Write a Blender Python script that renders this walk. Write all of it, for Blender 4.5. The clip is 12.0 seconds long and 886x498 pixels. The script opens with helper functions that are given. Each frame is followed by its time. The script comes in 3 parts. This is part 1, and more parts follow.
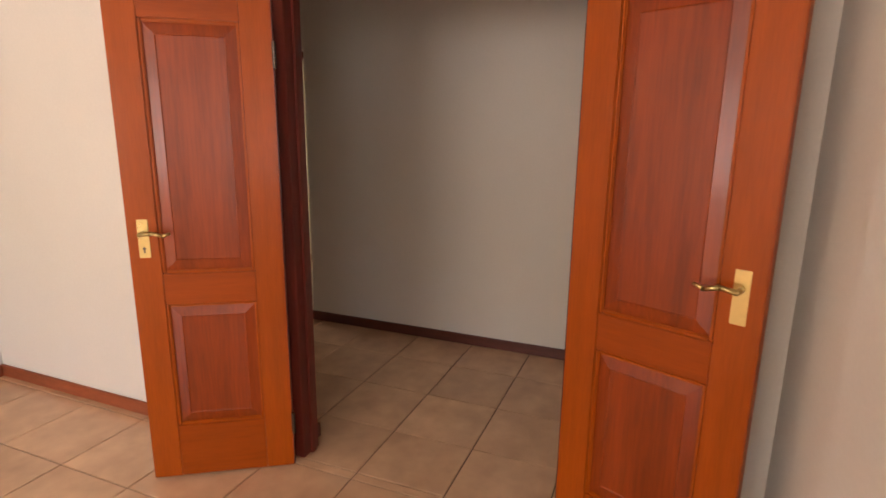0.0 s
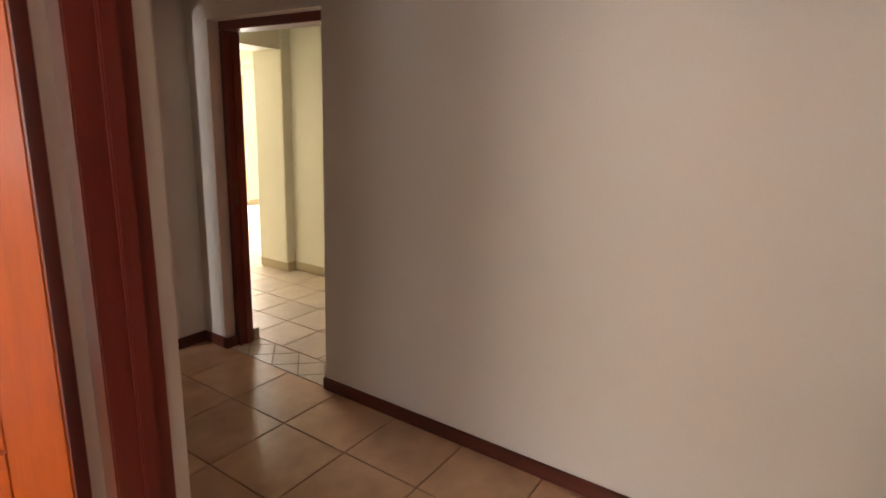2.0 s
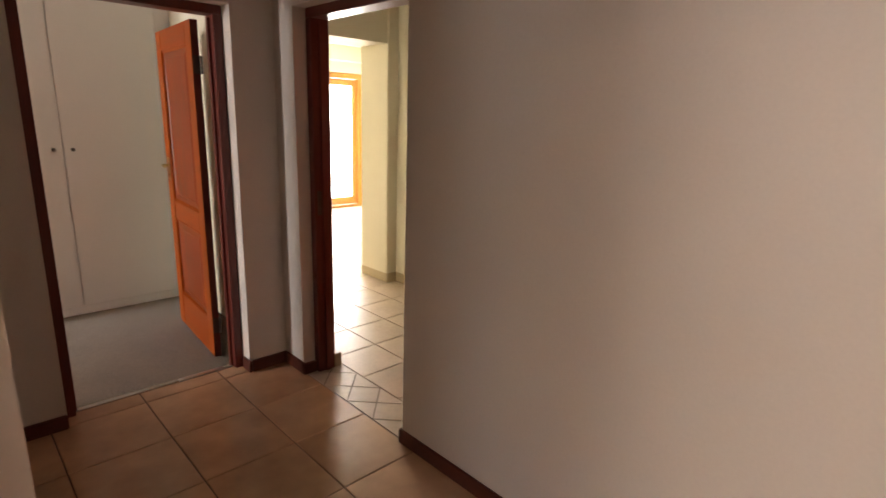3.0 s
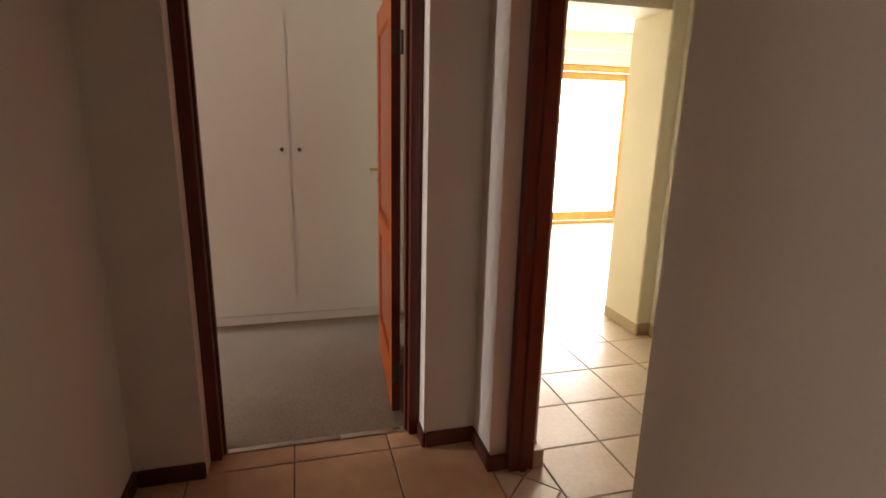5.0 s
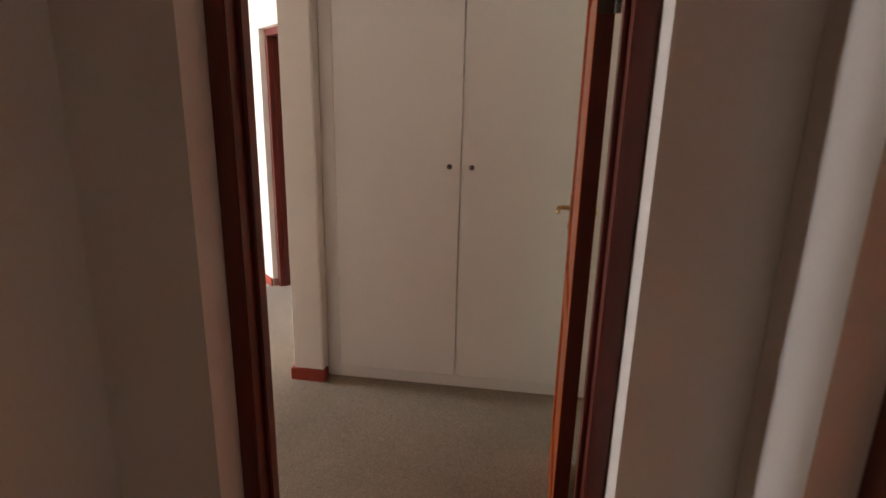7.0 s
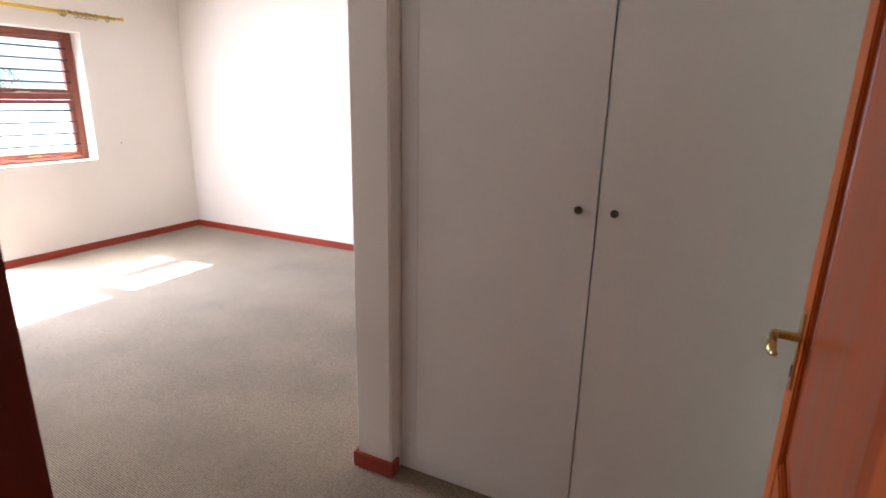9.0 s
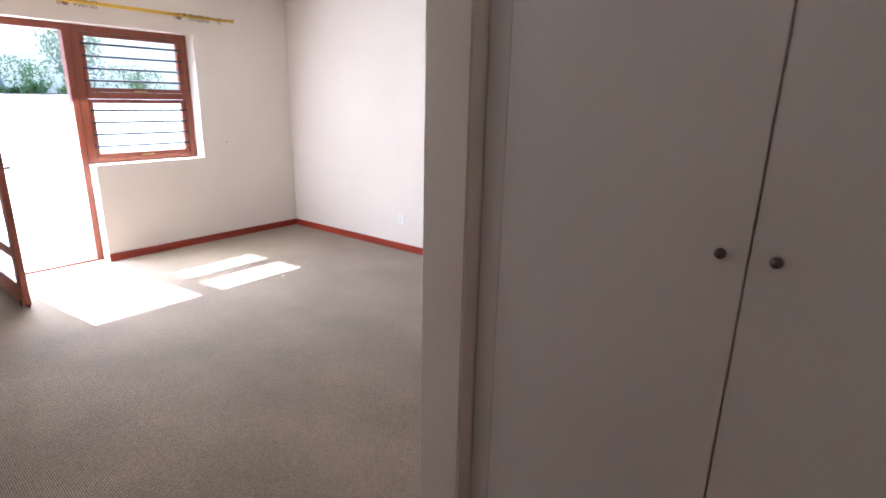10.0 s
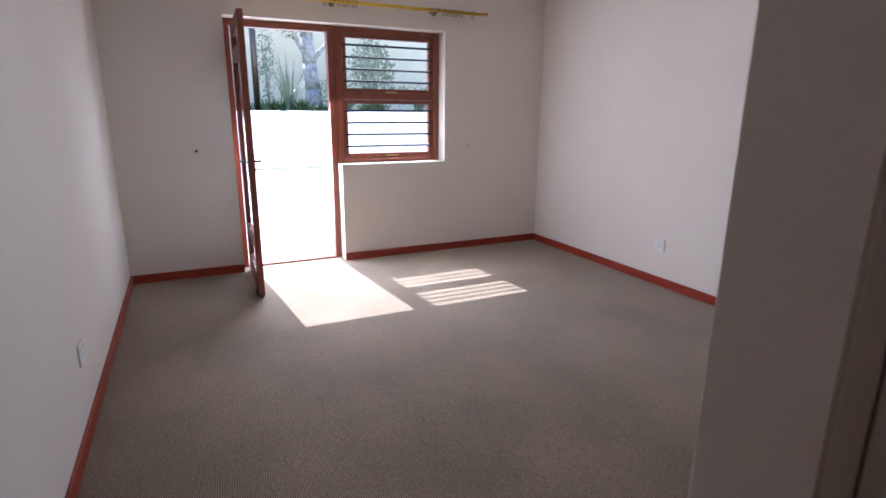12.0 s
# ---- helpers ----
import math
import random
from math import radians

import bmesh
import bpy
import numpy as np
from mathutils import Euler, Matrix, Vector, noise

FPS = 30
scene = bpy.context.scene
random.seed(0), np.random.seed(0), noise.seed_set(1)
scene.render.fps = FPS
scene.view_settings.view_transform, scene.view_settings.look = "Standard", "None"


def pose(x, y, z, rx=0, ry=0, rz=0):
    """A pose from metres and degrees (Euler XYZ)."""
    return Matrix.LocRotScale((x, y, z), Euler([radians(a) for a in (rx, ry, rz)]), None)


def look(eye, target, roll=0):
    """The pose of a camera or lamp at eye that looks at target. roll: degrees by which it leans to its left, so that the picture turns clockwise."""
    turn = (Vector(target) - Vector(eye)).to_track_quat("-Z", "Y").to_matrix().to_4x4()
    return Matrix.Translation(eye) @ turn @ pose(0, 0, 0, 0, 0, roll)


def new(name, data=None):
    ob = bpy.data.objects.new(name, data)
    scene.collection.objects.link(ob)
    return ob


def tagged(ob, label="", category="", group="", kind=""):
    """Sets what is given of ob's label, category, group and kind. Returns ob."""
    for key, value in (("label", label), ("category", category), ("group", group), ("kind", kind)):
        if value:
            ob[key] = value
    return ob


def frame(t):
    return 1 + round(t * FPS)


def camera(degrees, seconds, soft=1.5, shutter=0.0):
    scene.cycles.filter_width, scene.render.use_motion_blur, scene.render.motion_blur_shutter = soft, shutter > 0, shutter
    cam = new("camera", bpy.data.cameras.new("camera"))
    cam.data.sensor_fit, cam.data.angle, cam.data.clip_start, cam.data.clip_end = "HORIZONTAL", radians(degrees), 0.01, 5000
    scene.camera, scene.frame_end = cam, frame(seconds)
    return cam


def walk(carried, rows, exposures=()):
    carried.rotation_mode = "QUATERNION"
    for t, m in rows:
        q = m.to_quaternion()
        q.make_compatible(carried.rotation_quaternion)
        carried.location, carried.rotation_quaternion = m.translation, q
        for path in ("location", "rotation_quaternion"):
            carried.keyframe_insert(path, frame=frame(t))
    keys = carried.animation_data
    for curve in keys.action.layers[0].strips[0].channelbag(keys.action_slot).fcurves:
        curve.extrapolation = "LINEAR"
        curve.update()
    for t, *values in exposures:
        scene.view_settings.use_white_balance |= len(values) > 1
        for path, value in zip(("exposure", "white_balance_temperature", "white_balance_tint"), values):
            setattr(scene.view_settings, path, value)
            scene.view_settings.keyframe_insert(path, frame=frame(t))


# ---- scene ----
cam = camera(79.4, 12.0, soft=1.6, shutter=0.3)
PATH = [
    (0, (0.831, 0.755, 1.512), (2.646, 1.478, 1.082), 0.7),
    (0.4, (1.060, 0.876, 1.542), (2.876, 1.587, 1.099), 1.0),
    (1, (1.603, 0.983, 1.518), (3.380, 1.781, 1.065), 1.1),
    (1.5, (1.957, 1.032, 1.502), (3.681, 1.947, 1.065), 2.1),
    (2, (2.254, 1.166, 1.55), (3.889, 2.222, 1.087), 2.2),
    (2.5, (2.572, 1.342, 1.51), (4.094, 2.556, 1.051), 2.1),
    (3, (2.820, 1.485, 1.553), (4.167, 2.884, 1.072), 1.85),
    (4.8, (3.507, 2.217, 1.491), (4.087, 4.066, 1.003), 1.3),
    (5, (3.546, 2.317, 1.493), (4.063, 4.186, 1.005), 1.3),
    (5.5, (3.616, 2.555, 1.513), (3.994, 4.455, 1.018), 1.5),
    (6, (3.694, 2.817, 1.504), (3.887, 4.746, 1.01), 1.5),
    (6.5, (3.809, 3.132, 1.5), (3.703, 5.066, 1.002), 1.4),
    (7, (3.816, 3.402, 1.527), (3.545, 5.317, 1.019), 1.4),
    (7.5, (3.85, 3.697, 1.549), (3.419, 5.578, 1.021), 1.4),
    (9.3, (3.798, 4.485, 1.585), (2.847, 6.159, 1.044), 1.2),
    (9.5, (3.778, 4.562, 1.586), (2.754, 6.192, 1.044), 1.2),
    (10, (3.667, 4.750, 1.579), (2.504, 6.283, 1.034), 1.3),
    (10.5, (3.556, 4.878, 1.595), (2.264, 6.3, 1.039), 1.1),
    (11, (3.428, 5.086, 1.482), (1.954, 6.328, 0.952), 0.5),
    (11.5, (3.258, 5.257, 1.392), (1.607, 6.267, 0.889), 0.2),
    (12, (3.066, 5.406, 1.396), (1.319, 6.242, 0.897), 0.4),
]
EXPOSURE = [(0.0, 2.85, 6650, 13), (1.0, 3.25, 6500, 11), (1.5, 3.4, 6400, 11), (2.5, 3.4, 6600, 15), (3.2, 3.4, 6700, 16), (5.0, 3.4, 6700, 15),
            (6.0, 3.1, 6500, 14), (6.5, 3.05, 6300, 14), (7.0, 3.25, 6200, 14), (7.6, 3.55, 5950, 14), (9.5, 3.0, 5350, 13), (10.5, 2.45, 5300, 14), (11.3, 2.0, 5300, 15), (12.0, 1.6, 5250, 17)]
walk(cam, [(t, look(e, g, r)) for t, e, g, r in PATH], EXPOSURE)

# ---- light ----
SUN_EL = math.atan2(1.2, 1.004)
world = bpy.data.worlds.new("sky")
scene.world = world
world.use_nodes = True
wn = world.node_tree.nodes
sky = wn.new("ShaderNodeTexSky")
sky.sky_type = "NISHITA"
sky.sun_disc = False
sky.sun_elevation = SUN_EL
sky.sun_rotation = radians(-95)
world.node_tree.links.new(sky.outputs[0], wn["Background"].inputs[0])
wn["Background"].inputs[1].default_value = 0.15
sun = new("sun", bpy.data.lights.new("sun", "SUN"))
sun.data.energy, sun.data.angle, sun.data.color = 5.0, radians(0.5), (1, 0.96, 0.91)
sun.matrix_world = look((-10, -0.9, 12), (0, 0, 0))


def area_light(name, x, y, z, w, h, towards, power, color=(1, 0.97, 0.93), down=0.0):
    """A rectangular lamp: sky light standing in an opening, or added fill."""
    lamp = new(name, bpy.data.lights.new(name, "AREA"))
    lamp.data.shape, lamp.data.size, lamp.data.size_y = "RECTANGLE", w, h
    lamp.data.energy, lamp.data.color = power, color
    lamp.matrix_world = look((x, y, z), (x + towards[0], y + towards[1], z - down))
    return lamp


area_light("sky_light_first_room", -3.62, 2.7, 1.5, 2.6, 1.3, (1, 0), 8, (1, 0.92, 0.85))
area_light("sky_light_bedroom_door", -2.12, 6.25, 1.05, 0.8, 2.0, (1, 0.2), 27, (1, 0.97, 0.95), 0.6)
# added fill with no known source: lifts the dark part of the hall wall
area_light("fill_light_side_opening", -1.2, 0.22, 1.5, 2.0, 1.2, (0, 1), 2.2, (1, 0.95, 0.9))
area_light("sky_light_sliding_door", 7.2, 9.4, 1.1, 1.9, 2.1, (0, -1), 29, (1, 0.98, 0.94))
# added fill lamp for the bathroom; the wall here has no window
area_light("fill_light_bathroom", 3.9, 8.9, 1.6, 0.7, 0.8, (0, -1), 5)


# ---- materials ----
def material(name, base, rough=0.6, metal=0.0, spec=0.5, vary=0.12, scale=3.0, fine=60.0, bump=0.1, dist=0.004,
             kind="noise", stretch=(1, 1, 1), piece=0.0, coat=0.0, dark=None):
    m = bpy.data.materials.new(name)
    m.use_nodes = True
    nt = m.node_tree
    n, l = nt.nodes, nt.links
    b = n["Principled BSDF"]
    b.inputs["Roughness"].default_value = rough
    b.inputs["Metallic"].default_value = metal
    b.inputs["Specular IOR Level"].default_value = spec
    b.inputs["Coat Weight"].default_value = coat
    b.inputs["Coat Roughness"].default_value = 0.12
    tc = n.new("ShaderNodeTexCoord")
    mp = n.new("ShaderNodeMapping")
    mp.inputs["Scale"].default_value = stretch
    l.new(tc.outputs["Object"], mp.inputs[0])
    src = mp.outputs[0]
    if piece:
        oi = n.new("ShaderNodeObjectInfo")
        add = n.new("ShaderNodeVectorMath")
        add.operation = "MULTIPLY_ADD"
        add.inputs[1].default_value = (1, 1, 1)
        comb = n.new("ShaderNodeMath")
        comb.operation = "MULTIPLY"
        comb.inputs[1].default_value = 37.0
        l.new(oi.outputs["Random"], comb.inputs[0])
        l.new(src, add.inputs[0])
        l.new(comb.outputs[0], add.inputs[2])
        src = add.outputs[0]
    big = n.new("ShaderNodeTexNoise")
    big.inputs["Scale"].default_value = scale
    big.inputs["Detail"].default_value = 4
    small = n.new("ShaderNodeTexNoise")
    small.inputs["Scale"].default_value = fine
    small.inputs["Detail"].default_value = 5
    l.new(src, big.inputs["Vector"])
    l.new(src, small.inputs["Vector"])
    mix = n.new("ShaderNodeMath")
    mix.operation = "MULTIPLY_ADD"
    mix.inputs[1].default_value = 0.6
    half = n.new("ShaderNodeMath")
    half.operation = "MULTIPLY"
    half.inputs[1].default_value = 0.4
    l.new(small.outputs[0], half.inputs[0])
    l.new(big.outputs[0], mix.inputs[0])
    l.new(half.outputs[0], mix.inputs[2])
    ramp = n.new("ShaderNodeValToRGB")
    lo = dark or tuple(c * (1 - vary) for c in base)
    hi = tuple(min(1, c * (1 + vary)) for c in base)
    ramp.color_ramp.elements[0].position, ramp.color_ramp.elements[1].position = 0.32, 0.68
    ramp.color_ramp.elements[0].color, ramp.color_ramp.elements[1].color = (*lo, 1), (*hi, 1)
    l.new(mix.outputs[0], ramp.inputs[0])
    color = ramp.outputs[0]
    if piece:
        hsv = n.new("ShaderNodeHueSaturation")
        mr = n.new("ShaderNodeMapRange")
        mr.inputs[3].default_value, mr.inputs[4].default_value = 1 - piece, 1 + piece
        l.new(oi.outputs["Random"], mr.inputs[0])
        l.new(mr.outputs[0], hsv.inputs["Value"])
        l.new(color, hsv.inputs["Color"])
        color = hsv.outputs[0]
    l.new(color, b.inputs["Base Color"])
    rr = n.new("ShaderNodeMapRange")
    rr.inputs[3].default_value, rr.inputs[4].default_value = max(0.02, rough - 0.06), min(1, rough + 0.08)
    l.new(big.outputs[0], rr.inputs[0])
    l.new(rr.outputs[0], b.inputs["Roughness"])
    if bump:
        bp = n.new("ShaderNodeBump")
        bp.inputs["Strength"].default_value = bump
        bp.inputs["Distance"].default_value = dist
        l.new(small.outputs[0], bp.inputs["Height"])
        l.new(bp.outputs[0], b.inputs["Normal"])
    return m


def carpet_material():
    m = material("ribbed_beige_carpet", (0.33, 0.255, 0.175), 0.95, spec=0.1, vary=0.24, scale=1.5, fine=260, bump=0.0)
    n, l = m.node_tree.nodes, m.node_tree.links
    b = n["Principled BSDF"]
    tc = n.new("ShaderNodeTexCoord")
    mp = n.new("ShaderNodeMapping")
    mp.inputs["Rotation"].default_value = (0, 0, radians(4))
    b.inputs["Sheen Weight"].default_value = 0.36
    b.inputs["Sheen Roughness"].default_value = 0.3
    w = n.new("ShaderNodeTexWave")
    w.bands_direction = "Y"
    w.inputs["Scale"].default_value = 36
    w.inputs["Distortion"].default_value = 4.0
    w.inputs["Detail"].default_value = 3
    w.inputs["Detail Scale"].default_value = 5
    l.new(tc.outputs["Object"], mp.inputs[0])
    l.new(mp.outputs[0], w.inputs["Vector"])
    old = b.inputs["Base Color"].links[0].from_socket
    mul = n.new("ShaderNodeMixRGB")
    mul.blend_type = "MULTIPLY"
    ramp = n.new("ShaderNodeValToRGB")
    ramp.color_ramp.elements[0].color, ramp.color_ramp.elements[1].color = (0.34, 0.33, 0.32, 1), (1, 1, 1, 1)
    l.new(w.outputs["Fac"], ramp.inputs[0])
    mul.inputs[0].default_value = 1
    l.new(old, mul.inputs[1])
    l.new(ramp.outputs[0], mul.inputs[2])
    l.new(mul.outputs[0], b.inputs["Base Color"])
    bp = n.new("ShaderNodeBump")
    bp.inputs["Strength"].default_value = 0.3
    bp.inputs["Distance"].default_value = 0.004
    l.new(w.outputs["Fac"], bp.inputs["Height"])
    l.new(bp.outputs[0], b.inputs["Normal"])
    return m


def glass_material():
    m = bpy.data.materials.new("window_glass")
    m.use_nodes = True
    b = m.node_tree.nodes["Principled BSDF"]
    b.inputs["Base Color"].default_value = (0.96, 0.99, 0.98, 1)
    b.inputs["Transmission Weight"].default_value = 1
    b.inputs["Roughness"].default_value = 0.0
    b.inputs["IOR"].default_value = 1.45
    return m


PLASTER = material("warm_white_wall_paint", (0.76, 0.70, 0.625), 0.75, spec=0.25, vary=0.04, scale=1.3, fine=90, bump=0.12, dist=0.003)
CREAM = material("cream_wall_paint", (0.74, 0.69, 0.53), 0.75, spec=0.25, vary=0.04, scale=1.3, fine=90, bump=0.12, dist=0.003)
CEILING = material("white_ceiling_paint", (0.78, 0.77, 0.74), 0.85, spec=0.2, vary=0.03, scale=1.0, fine=50, bump=0.05)
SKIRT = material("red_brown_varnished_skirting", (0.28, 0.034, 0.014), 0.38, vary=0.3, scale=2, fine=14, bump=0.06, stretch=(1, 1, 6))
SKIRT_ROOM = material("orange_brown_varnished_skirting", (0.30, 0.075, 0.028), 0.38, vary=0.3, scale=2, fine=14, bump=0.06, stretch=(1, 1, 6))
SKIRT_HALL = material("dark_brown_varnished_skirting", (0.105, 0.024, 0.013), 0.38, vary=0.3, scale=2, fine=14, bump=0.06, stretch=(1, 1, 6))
FRAME = material("dark_red_hardwood_frame", (0.135, 0.021, 0.013), 0.34, vary=0.16, scale=5, fine=26, bump=0.06, stretch=(7, 7, 0.6))
DOOR = material("orange_varnished_hardwood", (0.35, 0.064, 0.002), 0.36, spec=0.2, vary=0.18, scale=4, fine=30, bump=0.05, stretch=(6, 6, 0.45), coat=0.06)
DOORH = material("orange_varnished_hardwood_rail", (0.31, 0.053, 0.002), 0.36, spec=0.2, vary=0.18, scale=4, fine=30, bump=0.05, stretch=(0.45, 6, 6), coat=0.06)
PANEL = material("red_varnished_panel_wood", (0.25, 0.037, 0.003), 0.3, spec=0.35, vary=0.32, scale=3, fine=22, bump=0.05, stretch=(5, 5, 0.35), coat=0.15)
PINE = material("golden_varnished_timber", (0.55, 0.265, 0.05), 0.4, vary=0.2, scale=4, fine=30, bump=0.05, stretch=(4, 4, 0.6))
WINWOOD = material("red_brown_window_timber", (0.21, 0.053, 0.022), 0.4, vary=0.25, scale=4, fine=30, bump=0.05, stretch=(4, 4, 0.6))
TILE = material("beige_glazed_ceramic", (0.62, 0.38, 0.225), 0.2, vary=0.17, scale=4, fine=9, bump=0.03, piece=0.07)
LTILE = material("pale_glazed_ceramic", (0.62, 0.50, 0.38), 0.22, vary=0.12, scale=4, fine=40, bump=0.03, piece=0.06)
LGROUT = material("grey_brown_grout", (0.25, 0.19, 0.14), 0.9, vary=0.2, fine=120, bump=0.2)
GROUT = material("brown_grout", (0.13, 0.085, 0.055), 0.9, vary=0.2, fine=120, bump=0.2)
LSKIRT = material("beige_tile_skirting", (0.47, 0.37, 0.22), 0.5, vary=0.1, bump=0.03)
CARPET = carpet_material()
GLASS = glass_material()
BRASS = material("polished_brass", (0.56, 0.43, 0.18), 0.28, metal=1.0, vary=0.1, bump=0.0)
RODBRASS = material("yellow_lacquered_brass", (0.75, 0.5, 0.06), 0.3, metal=0.6, vary=0.1, bump=0.0)
STEEL = material("dark_bronzed_metal", (0.12, 0.1, 0.085), 0.4, metal=1.0, vary=0.15, bump=0.0)
CHROME = material("brushed_nickel", (0.6, 0.58, 0.54), 0.25, metal=1.0, vary=0.05, bump=0.0)
RINGMETAL = material("dark_antique_brass", (0.32, 0.26, 0.17), 0.4, metal=1.0, vary=0.15, bump=0.0)
BLACK = material("black_painted_steel", (0.02, 0.02, 0.025), 0.5, vary=0.2, bump=0.0)
CUPBOARD = material("white_melamine_board", (0.77, 0.74, 0.69), 0.5, spec=0.35, vary=0.025, scale=1.2, fine=60, bump=0.03)
WHITE = material("white_plastic", (0.78, 0.77, 0.74), 0.35, vary=0.02, bump=0.0)
CERAMIC = material("white_sanitary_ceramic", (0.8, 0.8, 0.79), 0.12, vary=0.02, bump=0.0)
PAVE = material("pale_concrete_paving", (0.70, 0.66, 0.59), 0.9, vary=0.12, scale=1.5, fine=40, bump=0.2)
GARDENWALL = material("cream_boundary_plaster", (0.9, 0.79, 0.57), 0.9, vary=0.08, scale=0.6, fine=20, bump=0.2)
SOIL = material("brown_soil", (0.12, 0.075, 0.045), 1.0, vary=0.4, scale=4, fine=30, bump=0.8, dist=0.03)
BARK = material("pale_grey_bark", (0.62, 0.59, 0.54), 0.9, dark=(0.2, 0.18, 0.15), vary=0.1, scale=5, fine=25, bump=0.6, dist=0.02)
LEAF = material("green_foliage", (0.10, 0.17, 0.05), 0.6, vary=0.5, scale=3, fine=12, bump=0.0)
LEAF2 = material("grey_green_foliage", (0.22, 0.26, 0.16), 0.6, vary=0.4, scale=3, fine=12, bump=0.0)
WATER = material("turquoise_pool_water", (0.03, 0.30, 0.42), 0.05, vary=0.2, scale=2, fine=8, bump=0.15, dist=0.02)
ROOFING = material("grey_roof_slab", (0.3, 0.28, 0.26), 0.9, vary=0.1)


# ---- building helpers ----
def box(bm, x0, y0, z0, x1, y1, z1):
    vs = [bm.verts.new(p) for p in ((x0, y0, z0), (x1, y0, z0), (x1, y1, z0), (x0, y1, z0),
                                    (x0, y0, z1), (x1, y0, z1), (x1, y1, z1), (x0, y1, z1))]
    for f in ((0, 3, 2, 1), (4, 5, 6, 7), (0, 1, 5, 4), (1, 2, 6, 5), (2, 3, 7, 6), (3, 0, 4, 7)):
        bm.faces.new([vs[i] for i in f])


def tube(bm, p, q, r0, r1=None, seg=12):
    """A round bar from p to q."""
    p, q = Vector(p), Vector(q)
    d = q - p
    m = Matrix.Translation((p + q) / 2) @ d.to_track_quat("Z", "Y").to_matrix().to_4x4()
    bmesh.ops.create_cone(bm, cap_ends=True, segments=seg, radius1=r0, radius2=r0 if r1 is None else r1, depth=d.length, matrix=m)


def mesh_of(name, bm, mat, bevel=0.0, smooth=False):
    if bevel:
        bmesh.ops.bevel(bm, geom=[e for e in bm.edges if e.calc_length() > bevel * 2.5], offset=bevel, segments=2,
                        affect="EDGES", clamp_overlap=True)
    me = bpy.data.meshes.new(name)
    bm.to_mesh(me)
    bm.free()
    me.materials.append(mat)
    if smooth:
        for p in me.polygons:
            p.use_smooth = True
    return me


def part(name, bm, mat, parent=None, label="", bevel=0.0, smooth=False):
    ob = new(name, mesh_of(name, bm, mat, bevel, smooth))
    if parent:
        ob.parent = parent
    if label:
        tagged(ob, label)
    return ob


def boxes(*rows):
    bm = bmesh.new()
    for r in rows:
        box(bm, *r)
    return bm


def slab(name, row, mat, label, category="wall", bevel=0.0):
    return tagged(part(name, boxes(row), mat, None, "", bevel), label, category, "", "structure")


def thing(name, m=None):
    ob = new(name)
    if m:
        ob.matrix_basis = m
    return ob


def wall_along(name, axis, a, b, c0, c1, mat, label, openings=(), top=2.6):
    """A wall from a to b along 'x' or 'y', between c0 and c1 across, with (from, to, sill, head) openings through it."""
    bm = bmesh.new()

    def piece(s, e, z0, z1):
        if e - s < 1e-4 or z1 - z0 < 1e-4:
            return
        if axis == "x":
            box(bm, s, c0, z0, e, c1, z1)
        else:
            box(bm, c0, s, z0, c1, e, z1)
    at = a
    for s, e, sill, head in sorted(openings):
        piece(at, s, 0, top)
        piece(s, e, 0, sill)
        piece(s, e, head, top)
        at = e
    piece(at, b, 0, top)
    bmesh.ops.remove_doubles(bm, verts=bm.verts, dist=1e-5)
    bm.verts.index_update()
    seen = {}
    for f in list(bm.faces):
        seen.setdefault(tuple(sorted(v.index for v in f.verts)), []).append(f)
    bmesh.ops.delete(bm, geom=[f for fs in seen.values() if len(fs) > 1 for f in fs], context="FACES_ONLY")
    return tagged(part(name, bm, mat), label, "wall", "", "structure")


def skirting(name, rows, mat, label):
    return tagged(part(name, boxes(*rows), mat, None, "", 0.004), label, "baseboard", "", "structure")


# ---- large structure ----
H = 2.6
HEAD = 2.09
WS0, WS1 = 2.68, 2.855      # wall between the first room and the hall
HR0, HR1 = 4.30, 4.52      # hall's other long wall
OP0, OP1 = 3.266, 4.215      # doorway from the hall to the living room
END0, END1 = 4.435, 4.65   # hall's end wall, with the bedroom door
slab("ground", (-60, -40, -0.25, 60, 60, -0.12), PAVE, "pale concrete paved yard ground around the house", "ground")

wall_along("wall_first_room_hall", "y", -1.2, END0, WS0, WS1, PLASTER, "warm white plastered wall with double door opening",
           [(0.885, 2.235, 0, HEAD)])
wall_along("wall_hall_living", "y", -1.2, END0, HR0, HR1, PLASTER, "warm white plastered hall wall with doorway",
           [(OP0, OP1, 0, HEAD)])
wall_along("wall_hall_end", "x", 2.4, HR1, END0, END1, PLASTER, "warm white plastered wall around the bedroom doorway",
           [(3.13, 4.06, 0, HEAD)])
slab("wall_hall_back", (WS0, -1.4, 0, HR1, -1.2, H), PLASTER, "plain warm white plastered wall closing the hall")
# unseen opening, added only to let the side fill light in
wall_along("wall_first_room_side", "x", -3.7, WS0, 0.13, 0.33, PLASTER, "warm white plastered side wall with an added, unseen opening for fill light",
           [(-2.2, -0.2, 0.9, 2.1)])
slab("wall_first_room_bedroom", (-3.7, 4.42, 0, 2.4, 4.90, H), PLASTER, "warm white plastered wall between two rooms")
slab("wall_corner_stub", (2.4, 4.42, 0, WS0, END0, H), PLASTER, "warm white plastered wall corner")
wall_along("wall_first_room_window", "y", 0.13, 4.42, -3.7, -3.5, PLASTER, "warm white plastered wall with a window",
           [(1.4, 4.0, 0.85, 2.15)])
